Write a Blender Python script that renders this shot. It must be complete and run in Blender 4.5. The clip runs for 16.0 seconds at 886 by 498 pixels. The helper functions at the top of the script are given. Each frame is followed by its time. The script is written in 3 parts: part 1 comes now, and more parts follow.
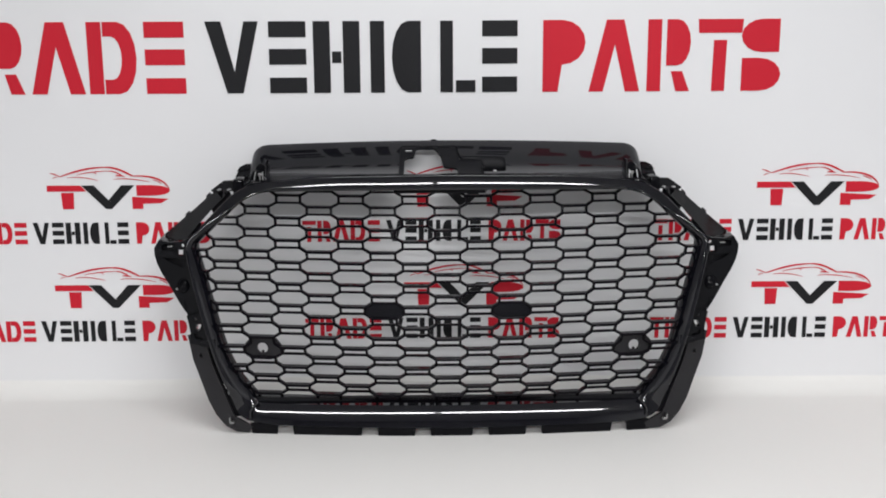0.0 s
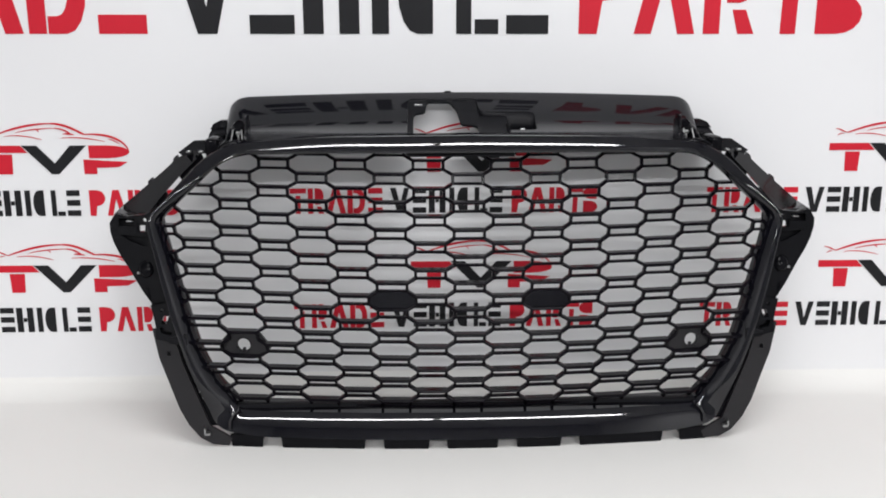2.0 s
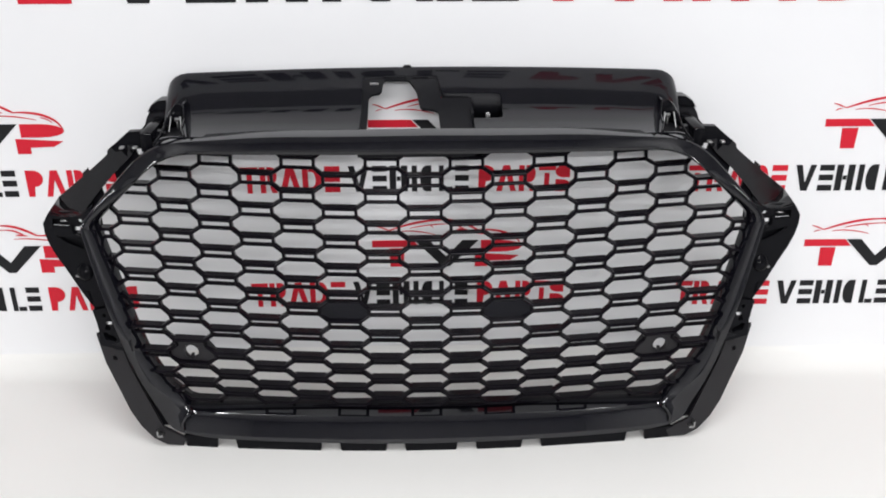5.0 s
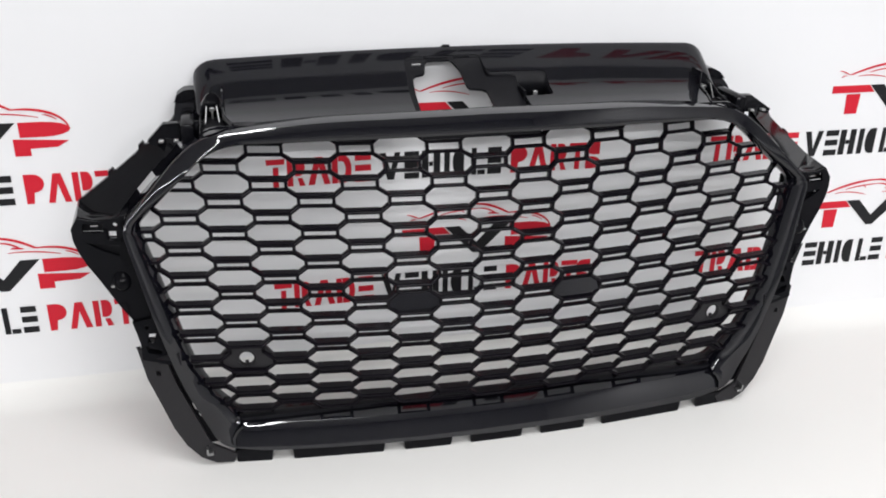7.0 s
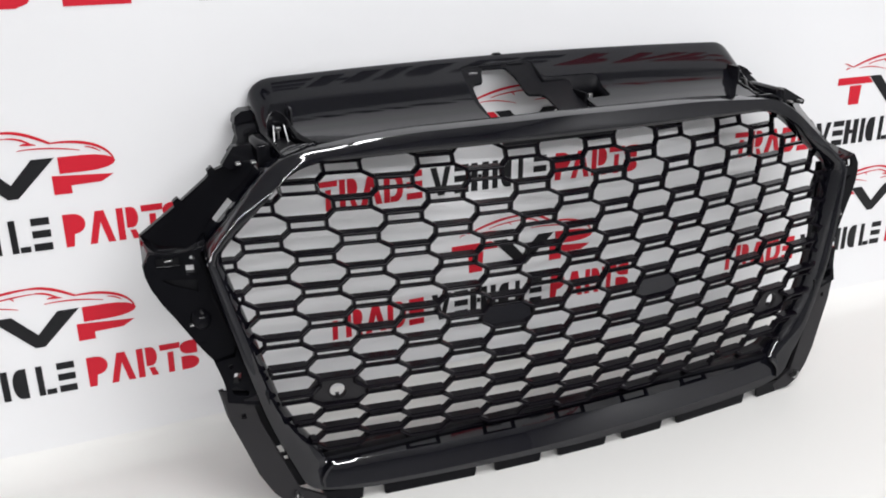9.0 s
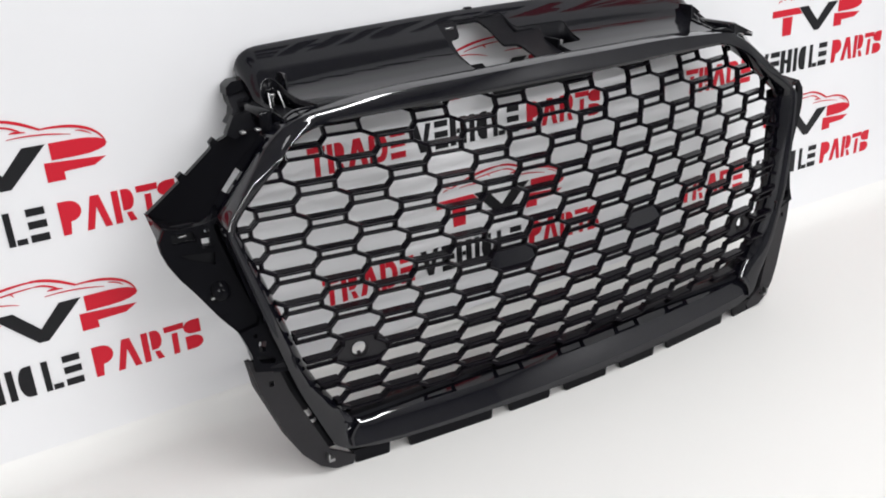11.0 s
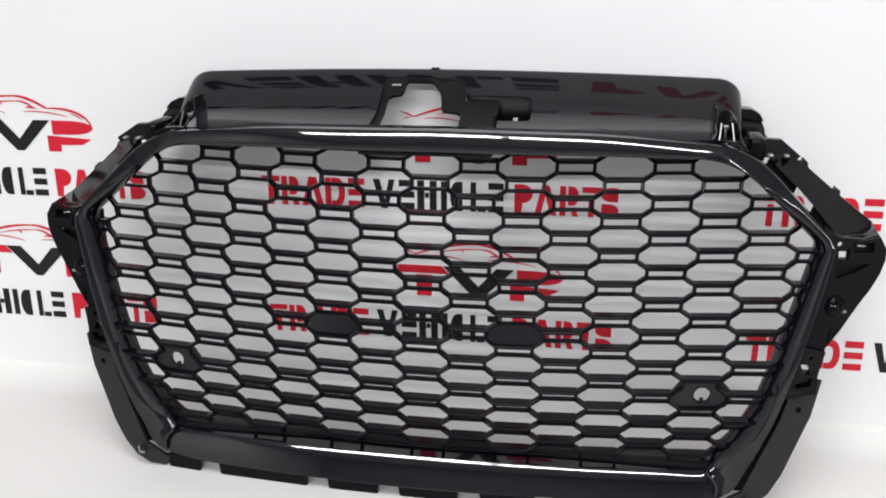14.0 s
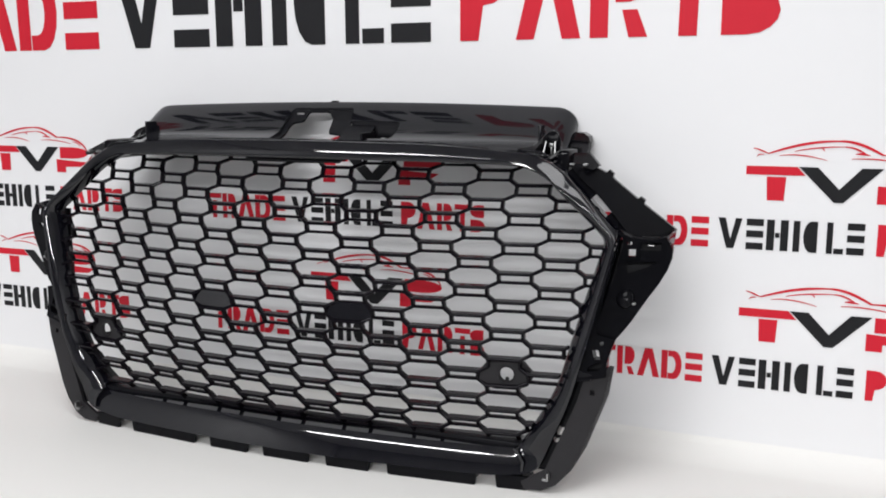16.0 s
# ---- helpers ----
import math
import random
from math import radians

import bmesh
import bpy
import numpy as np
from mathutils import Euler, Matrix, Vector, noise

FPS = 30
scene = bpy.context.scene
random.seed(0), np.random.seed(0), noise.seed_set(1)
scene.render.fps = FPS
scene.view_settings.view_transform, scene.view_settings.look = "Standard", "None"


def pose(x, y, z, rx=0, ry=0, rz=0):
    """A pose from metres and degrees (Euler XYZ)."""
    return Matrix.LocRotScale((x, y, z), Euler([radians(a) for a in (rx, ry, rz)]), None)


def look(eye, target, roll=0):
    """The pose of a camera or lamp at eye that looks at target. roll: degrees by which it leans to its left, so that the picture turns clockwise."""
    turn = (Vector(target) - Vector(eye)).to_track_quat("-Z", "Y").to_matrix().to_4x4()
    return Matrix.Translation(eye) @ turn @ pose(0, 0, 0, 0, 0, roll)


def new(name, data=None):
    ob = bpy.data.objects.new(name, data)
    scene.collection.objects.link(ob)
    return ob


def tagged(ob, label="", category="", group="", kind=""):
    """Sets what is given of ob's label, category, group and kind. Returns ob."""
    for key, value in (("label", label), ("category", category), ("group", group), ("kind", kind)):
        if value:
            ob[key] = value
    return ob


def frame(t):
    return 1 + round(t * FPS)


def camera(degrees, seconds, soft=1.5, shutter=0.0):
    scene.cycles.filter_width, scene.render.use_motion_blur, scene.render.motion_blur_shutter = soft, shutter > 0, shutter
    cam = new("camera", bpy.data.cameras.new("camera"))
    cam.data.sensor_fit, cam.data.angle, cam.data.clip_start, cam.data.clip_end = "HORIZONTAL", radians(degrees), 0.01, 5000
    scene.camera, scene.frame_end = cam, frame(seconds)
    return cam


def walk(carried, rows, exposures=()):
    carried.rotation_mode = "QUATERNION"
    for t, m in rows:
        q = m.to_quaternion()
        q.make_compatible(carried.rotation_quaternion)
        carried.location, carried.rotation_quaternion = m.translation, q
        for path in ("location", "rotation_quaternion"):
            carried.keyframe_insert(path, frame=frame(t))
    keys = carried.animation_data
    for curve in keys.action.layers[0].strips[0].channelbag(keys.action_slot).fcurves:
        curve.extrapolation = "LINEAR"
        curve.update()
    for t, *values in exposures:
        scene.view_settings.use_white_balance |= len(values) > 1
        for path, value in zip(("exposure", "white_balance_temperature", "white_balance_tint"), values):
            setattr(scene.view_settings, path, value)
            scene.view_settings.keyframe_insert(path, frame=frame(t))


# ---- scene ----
cam = camera(51.5, 16.0, soft=1.8)
PATH = [
    (0, (0.01, -1.696, 0.59), (0.017, 0.271, 0.23), -0.3),
    (0.5, (-0.003, -1.621, 0.588), (-0.012, 0.344, 0.217), -0.3),
    (1, (-0.042, -1.537, 0.593), (-0.006, 0.425, 0.207), -0.7),
    (1.5, (-0.07, -1.476, 0.585), (0.013, 0.477, 0.162), -0.4),
    (2, (-0.048, -1.422, 0.568), (0.008, 0.525, 0.114), -0.0),
    (2.5, (-0.007, -1.339, 0.572), (-0.027, 0.599, 0.076), 0.4),
    (3, (0.025, -1.272, 0.63), (-0.036, 0.59, -0.097), 0.1),
    (3.5, (0.035, -1.263, 0.734), (-0.005, 0.593, -0.011), -0.7),
    (4, (0.038, -1.266, 0.775), (0.005, 0.55, -0.062), -1.3),
    (4.2, (0.036, -1.27, 0.785), (0.016, 0.547, -0.051), -1.2),
    (6.3, (-0.055, -1.22, 0.768), (0.057, 0.601, -0.05), 1.8),
    (6.5, (-0.116, -1.207, 0.77), (0.053, 0.608, -0.053), 1.1),
    (7, (-0.265, -1.208, 0.741), (0.127, 0.572, -0.081), 0.8),
    (7.5, (-0.384, -1.215, 0.744), (0.081, 0.549, -0.076), 1.4),
    (8, (-0.398, -1.199, 0.726), (-0.04, 0.633, 0.009), 0.5),
    (8.5, (-0.409, -1.169, 0.71), (0.06, 0.634, -0.02), 1.9),
    (9, (-0.522, -1.107, 0.69), (0.173, 0.617, -0.046), -0.3),
    (9.5, (-0.649, -1.071, 0.668), (0.216, 0.548, -0.124), -3.4),
    (9.7, (-0.68, -1.065, 0.658), (0.255, 0.522, -0.121), -2.4),
    (11.8, (-0.586, -1.123, 0.68), (0.183, 0.546, -0.109), -6.7),
    (12, (-0.511, -1.169, 0.656), (0.12, 0.594, -0.046), -6.3),
    (12.5, (-0.307, -1.222, 0.659), (-0.024, 0.65, 0.016), -1.5),
    (13, (-0.14, -1.206, 0.631), (-0.021, 0.696, 0.025), 0.2),
    (13.5, (0.06, -1.145, 0.614), (-0.027, 0.754, -0.008), 1.9),
    (14, (0.222, -1.163, 0.624), (-0.124, 0.709, 0.009), -0.4),
    (14.5, (0.446, -1.215, 0.628), (-0.144, 0.612, 0.068), -1.3),
    (15, (0.592, -1.224, 0.58), (-0.083, 0.593, 0.089), -0.2),
    (15.5, (0.663, -1.24, 0.522), (-0.053, 0.574, 0.079), 1.0),
    (16, (0.676, -1.256, 0.506), (-0.055, 0.572, 0.157), -0.2),
]
EXPOSURES = [(0, -0.2), (1, -0.16), (1.5, -0.04), (2.5, 0.02), (3, 0.08), (3.5, 0.18), (7, 0.18), (8, 0.1), (9.5, 0.16), (12, 0.1), (13.5, 0.17), (14.5, 0.2), (15.5, 0.12), (16, 0.03)]
walk(cam, [(t, look(eye, target, roll)) for t, eye, target, roll in PATH], EXPOSURES)

# ---- world and lamps ----
world = bpy.data.worlds.new("world")
scene.world = world
world.use_nodes = True
world.node_tree.nodes["Background"].inputs[0].default_value = (0.8, 0.85, 0.9, 1)
world.node_tree.nodes["Background"].inputs[1].default_value = 0.05

CEIL, FLOOR = 1.95, -0.75
# Third panel, over the table, is an added fill with no known source.
LAMPS = [(-1.0, -3.95, 1.98, 0.2, 93), (1.0, -3.95, 1.98, 0.2, 107), (0.25, -1.15, 1.1, 1.1, 23)]
for lx, ly, long, wide, watts in LAMPS:
    data = bpy.data.lights.new("panel_light", "AREA")
    data.shape, data.size, data.size_y, data.energy, data.color = "RECTANGLE", long - 0.015, wide, watts, (0.974, 0.977, 0.995)
    lamp = new("panel_light", data)
    lamp.matrix_world = pose(lx, ly, CEIL - 0.072)


# ---- materials ----
def material(name, base, rough, metal=0.0, coat=0.0, noise_scale=0.0, mix=0.0, bump=0.0, bump_scale=200.0, rough_mix=0.0, wave=0.0, wave_scale=2.0, spec=0.5):
    m = bpy.data.materials.new(name)
    m.use_nodes = True
    n, l = m.node_tree.nodes, m.node_tree.links
    b = n["Principled BSDF"]
    b.inputs["Base Color"].default_value = (*base, 1)
    b.inputs["Roughness"].default_value = rough
    b.inputs["Metallic"].default_value = metal
    b.inputs["Specular IOR Level"].default_value = spec
    b.inputs["Coat Weight"].default_value = coat
    b.inputs["Coat Roughness"].default_value = 0.03
    tc = n.new("ShaderNodeTexCoord")
    if noise_scale:
        t = n.new("ShaderNodeTexNoise")
        t.inputs["Scale"].default_value, t.inputs["Detail"].default_value = noise_scale, 5
        l.new(tc.outputs["Object"], t.inputs["Vector"])
        r = n.new("ShaderNodeMix")
        r.data_type = "RGBA"
        r.inputs[6].default_value = (*base, 1)
        r.inputs[7].default_value = (*[c * (1 - mix) for c in base], 1)
        l.new(t.outputs["Fac"], r.inputs[0])
        l.new(r.outputs[2], b.inputs["Base Color"])
        if rough_mix:
            mr = n.new("ShaderNodeMapRange")
            mr.inputs[1].default_value, mr.inputs[2].default_value = 0.3, 0.7
            mr.inputs[3].default_value, mr.inputs[4].default_value = rough, rough + rough_mix
            l.new(t.outputs["Fac"], mr.inputs[0])
            l.new(mr.outputs[0], b.inputs["Roughness"])
    last = None
    if wave:
        w = n.new("ShaderNodeTexNoise")
        w.inputs["Scale"].default_value, w.inputs["Detail"].default_value = wave_scale, 1
        l.new(tc.outputs["Object"], w.inputs["Vector"])
        bw = n.new("ShaderNodeBump")
        bw.inputs["Strength"].default_value, bw.inputs["Distance"].default_value = 1.0, wave
        l.new(w.outputs["Fac"], bw.inputs["Height"])
        last = bw
    if bump:
        t2 = n.new("ShaderNodeTexNoise")
        t2.inputs["Scale"].default_value, t2.inputs["Detail"].default_value = bump_scale, 3
        l.new(tc.outputs["Object"], t2.inputs["Vector"])
        bp = n.new("ShaderNodeBump")
        bp.inputs["Strength"].default_value, bp.inputs["Distance"].default_value = 0.4, bump
        l.new(t2.outputs["Fac"], bp.inputs["Height"])
        if last:
            l.new(last.outputs[0], bp.inputs["Normal"])
        last = bp
    if last:
        l.new(last.outputs[0], b.inputs["Normal"])
    return m


GLOSS = material("piano_black_plastic", (0.0045, 0.0045, 0.007), 0.035, noise_scale=9, mix=0.2, rough_mix=0.02, wave=0.0008, wave_scale=6, spec=0.5)
SHELF_BLACK = material("moulded_black_plastic", (0.0045, 0.0045, 0.007), 0.05, noise_scale=9, mix=0.2, rough_mix=0.03, wave=0.0008, wave_scale=6, spec=0.28)
MESH = material("gloss_black_mesh_plastic", (0.0055, 0.0045, 0.007), 0.12, noise_scale=14, mix=0.3, rough_mix=0.1, spec=0.1)
SATIN = material("satin_black_plastic", (0.005, 0.005, 0.0065), 0.06, noise_scale=25, mix=0.35, bump=0.00003, bump_scale=400, rough_mix=0.05, spec=0.1, wave=0.0008, wave_scale=14)
MATTE = material("matte_black_plastic", (0.006, 0.006, 0.008), 0.45, noise_scale=30, mix=0.3, bump=0.0003, bump_scale=1200, spec=0.15)
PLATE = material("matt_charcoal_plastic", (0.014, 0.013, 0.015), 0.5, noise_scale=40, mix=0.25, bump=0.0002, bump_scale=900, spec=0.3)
STEEL = material("zinc_clip_steel", (0.4, 0.4, 0.4), 0.35, metal=1.0, noise_scale=60, mix=0.3)
VINYL = material("white_banner_vinyl", (0.82, 0.82, 0.83), 0.42, noise_scale=1.3, mix=0.035, bump=0.0001, bump_scale=700, wave=0.01, wave_scale=1.6)
RED = material("red_print_ink", (0.61, 0.012, 0.03), 0.45, noise_scale=6, mix=0.08, bump=0.0001, bump_scale=700, spec=0.25)
BLACK = material("black_print_ink", (0.008, 0.008, 0.01), 0.45, noise_scale=6, mix=0.2, bump=0.0001, bump_scale=700, spec=0.25)
TABLE = material("white_table_laminate", (0.84, 0.83, 0.805), 0.48, spec=0.3, noise_scale=2.2, mix=0.03, rough_mix=0.1, wave=0.002, wave_scale=3)
PAINT = material("white_wall_paint", (0.62, 0.62, 0.62), 0.7, noise_scale=3, mix=0.06, bump=0.0004, bump_scale=150)
DARK = material("light_grey_paint", (0.34, 0.34, 0.345), 0.6, noise_scale=3, mix=0.15, bump=0.0004, bump_scale=150)
CEILM = material("ceiling_board", (0.75, 0.75, 0.74), 0.8, noise_scale=4, mix=0.05, bump=0.0005, bump_scale=90)
CARPET = material("grey_floor_vinyl", (0.3, 0.3, 0.3), 0.5, noise_scale=20, mix=0.3)
HOUSING = material("white_lamp_housing", (0.75, 0.75, 0.75), 0.35, noise_scale=8, mix=0.04)


# ---- helpers of this scene ----
def part(name, bm, mat, parent=None, label="", smooth=30):
    me = bpy.data.meshes.new(name)
    bmesh.ops.recalc_face_normals(bm, faces=bm.faces[:])
    bm.to_mesh(me)
    bm.free()
    me.materials.append(mat)
    if smooth:
        for p in me.polygons:
            p.use_smooth = True
        me.set_sharp_from_angle(angle=radians(smooth))
    ob = new(name, me)
    if parent:
        ob.parent = parent
    if label:
        ob["label"] = label
    return ob


def box(bm, x0, x1, y0, y1, z0, z1, bevel=0.0):
    g = bmesh.ops.create_cube(bm, size=1, matrix=Matrix.Translation(((x0 + x1) / 2, (y0 + y1) / 2, (z0 + z1) / 2)) @ Matrix.Diagonal((x1 - x0, y1 - y0, z1 - z0, 1)))
    if bevel:
        es = list({e for v in g["verts"] for e in v.link_edges})
        bmesh.ops.bevel(bm, geom=es, offset=bevel, segments=2, affect="EDGES", profile=0.5)


def fillet(points, n=10):
    """Round an open chain of (x, z, radius) corners with n points each."""
    out = []
    for i, (x, z, r) in enumerate(points):
        if r <= 0 or i in (0, len(points) - 1):
            out += [Vector((x, z))] * (1 if i in (0, len(points) - 1) else n)
            continue
        p, a, b = Vector((x, z)), Vector(points[i - 1][:2]), Vector(points[i + 1][:2])
        da, db = (a - p).normalized(), (b - p).normalized()
        for k in range(n):
            t = k / (n - 1)
            q0, q1 = p + da * r, p + db * r
            out.append((1 - t) ** 2 * q0 + 2 * t * (1 - t) * p + t ** 2 * q1)
    return out


def densify(chain, gap):
    out = [chain[0]]
    for a, b in zip(chain, chain[1:]):
        k = max(1, int((b - a).length / gap))
        out += [a.lerp(b, (i + 1) / k) for i in range(k)]
    return out


def flat_plate(bm, outline, depth, thick, holes=(), mirror=1):
    """A plate with real holes: outline in (x, z), its front at depth(x, z), thick metres deep."""
    tmp = bmesh.new()
    edges = []
    for loop in (outline, *holes):
        vs = [tmp.verts.new((x, 0, z)) for x, z in loop]
        edges += [tmp.edges.new((vs[i], vs[(i + 1) % len(vs)])) for i in range(len(vs))]
    bmesh.ops.triangle_fill(tmp, edges=edges, use_beauty=True, use_dissolve=False)
    tmp.verts.index_update()
    front = [bm.verts.new((mirror * v.co.x, depth(v.co.x, v.co.z), v.co.z)) for v in tmp.verts]
    back = [bm.verts.new((mirror * v.co.x, depth(v.co.x, v.co.z) + thick, v.co.z)) for v in tmp.verts]
    for f in tmp.faces:
        ix = [v.index for v in f.verts]
        bm.faces.new([front[i] for i in ix])
        bm.faces.new([back[i] for i in reversed(ix)])
    for e in tmp.edges:
        if len(e.link_faces) == 1:
            i, j = (v.index for v in e.verts)
            bm.faces.new((front[i], front[j], back[j], back[i]))
    tmp.free()


def ngon(cx, cz, r, n=12):
    return [(cx + r * math.cos(2 * math.pi * i / n), cz + r * math.sin(2 * math.pi * i / n)) for i in range(n)]


def rect(cx, cz, w, h, lean=0.0):
    return [(cx - w / 2 + lean * -h / 2, cz - h / 2), (cx + w / 2 + lean * -h / 2, cz - h / 2), (cx + w / 2 + lean * h / 2, cz + h / 2), (cx - w / 2 + lean * h / 2, cz + h / 2)]


# ---- room ----
def room_slab(name, x0, x1, y0, y1, z0, z1, mat, label, category):
    bm = bmesh.new()
    box(bm, x0, x1, y0, y1, z0, z1)
    return tagged(part(name, bm, mat, smooth=0), label, category, kind="structure")


room_slab("floor", -2.6, 2.6, -6.8, 0.2, FLOOR - 0.1, FLOOR, CARPET, "plain grey vinyl floor of the studio", "floor")
room_slab("ceiling", -2.6, 2.6, -6.8, 0.2, CEIL, CEIL + 0.1, CEILM, "plain white ceiling over the table", "ceiling")
room_slab("wall_north", -2.6, 2.6, 0.1, 0.2, FLOOR, CEIL, PAINT, "white painted wall behind the banner", "wall")
room_slab("wall_south", -2.6, 2.6, -6.9, -6.8, FLOOR, CEIL, DARK, "light grey painted wall facing the banner", "wall")
room_slab("wall_east", 2.6, 2.7, -6.9, 0.2, FLOOR, CEIL, PAINT, "white painted side wall of the studio", "wall")
room_slab("wall_west", -2.7, -2.6, -6.9, 0.2, FLOOR, CEIL, PAINT, "white painted side wall of the studio", "wall")

# The housing over the table belongs to the added fill panel.
for lx, ly, long, wide, watts in LAMPS:
    batten = new("unseen_ceiling_lamp")
    tagged(batten, "unseen flat white ceiling lamp, the one over the table an added fill", "lamp", "ceiling lamps")
    bm = bmesh.new()
    box(bm, -long / 2, long / 2, -wide / 2 - 0.03, wide / 2 + 0.03, 0.022, 0.07, 0.008)
    part("housing", bm, HOUSING, batten)
    for sx in (-1, 1):
        bm = bmesh.new()
        box(bm, sx * (long / 2 - 0.015) - 0.015, sx * (long / 2 - 0.015) + 0.015, -wide / 2 - 0.02, wide / 2 + 0.02, -0.004, 0.022, 0.004)
        part("end_cap", bm, HOUSING, batten)
    batten.matrix_basis = pose(lx, ly, CEIL - 0.07)

# ---- table with its white cover that sweeps up at the back ----
table = new("table")
tagged(table, "white laminate table with a smooth glossy top", "table")
bm = bmesh.new()
box(bm, -1.5, 1.5, -0.85, 0.06, -0.042, -0.002, 0.003)
part("tabletop", bm, TABLE, table)
for sx in (-1.4, 1.4):
    for sy in (-0.78, 0.0):
        bm = bmesh.new()
        box(bm, sx - 0.025, sx + 0.025, sy - 0.025, sy + 0.025, FLOOR, -0.041, 0.003)
        part("leg", bm, HOUSING, table)


def sag(x):
    """How far the sheet hangs back at x, behind the grille."""
    return 0.01 * math.cos(math.pi * x / 1.1) ** 2 if abs(x) < 0.55 else 0.0


sweep = [(-0.8495, -0.02), (-0.8495, 0.0), (-0.5, 0.0), (-0.2, 0.0), (-0.1, 0.0)]
SOFT = [(-0.0482 + 0.058 * math.sin(radians(a)), 0.058 * (1 - math.cos(radians(a)))) for a in range(0, 46, 5)]
SOFT += [(-0.0212 + 0.02 * math.sin(radians(a)), 0.0311 - 0.02 * math.cos(radians(a))) for a in range(50, 91, 5)]
sweep += SOFT
bm = bmesh.new()
cols = [-1.5 + 0.025 * i for i in range(121)]
rows_ = []
for x in cols:
    ripple = 0.0012 * math.sin(3.1 * x + 0.6) + 0.0007 * math.sin(7.3 * x) + 0.0005 * math.sin(19 * x + 1)
    swell = [min(1, max(0, z) / 0.01) * max(0, 1 - z / 0.031) for y, z in sweep]
    rows_.append([bm.verts.new((x, y - abs(ripple) * f + (0.0022 + sag(x)) * max(0, z / 0.031) ** 2, z + ripple * f)) for (y, z), f in zip(sweep, swell)])
for a, b in zip(rows_, rows_[1:]):
    for j in range(len(sweep) - 1):
        bm.faces.new((a[j], b[j], b[j + 1], a[j + 1]))
cover = part("table_cover", bm, TABLE, smooth=60)
cover.modifiers.new("thick", "SOLIDIFY").thickness = 0.0006
cover.modifiers["thick"].offset = -1
tagged(cover, "white sheet lying on the table and curling up at the banner", "table cover")

# ---- banner ----
banner = new("banner")
tagged(banner, "white vinyl banner printed with red and black marks behind the grille", "banner")


bm = bmesh.new()
strips = [[bm.verts.new((x, sag(x) + dy, z)) for dy, z in ((0, -0.06), (0, 1.25), (0.0015, 1.25), (0.0015, -0.06))] for x in [-1.75 + 0.025 * k for k in range(141)]]
for a, b in zip(strips, strips[1:]):
    for j in range(4):
        bm.faces.new((a[j], b[j], b[(j + 1) % 4], a[(j + 1) % 4]))
bm.faces.new(strips[0])
bm.faces.new(strips[-1][::-1])
part("vinyl_sheet", bm, VINYL, banner, smooth=30)
bm = bmesh.new()
bmesh.ops.create_cone(bm, cap_ends=True, segments=16, radius1=0.014, radius2=0.014, depth=3.6, matrix=pose(0, 0.012, 1.25, 0, 90, 0))
part("hanging_rod", bm, HOUSING, banner)

INK_Y = -0.0012


def ink(name, shape, mat, x, z, label=""):
    """One printed shape, a list of (x, z) corners, a hair proud of the sheet."""
    bm = bmesh.new()
    flat_plate(bm, shape, lambda px, pz: sag(x + px), 0.0008)
    ob = part(name, bm, mat, banner, label, smooth=0)
    ob.location = (x, INK_Y, z)
    return ob


def half_round(x0, x1, z0, z1, n=9, right=True):
    w, c, h = x1 - x0, (z0 + z1) / 2, (z1 - z0) / 2
    arc = [(x1 - 0.55 * w + 0.55 * w * math.cos(a), c + h * math.sin(a)) for a in [math.pi * (0.5 - i / (n - 1)) for i in range(n)]]
    pts = [(x0, z1), *arc, (x0, z0)]
    return pts if right else [(x0 + x1 - px, pz) for px, pz in pts]


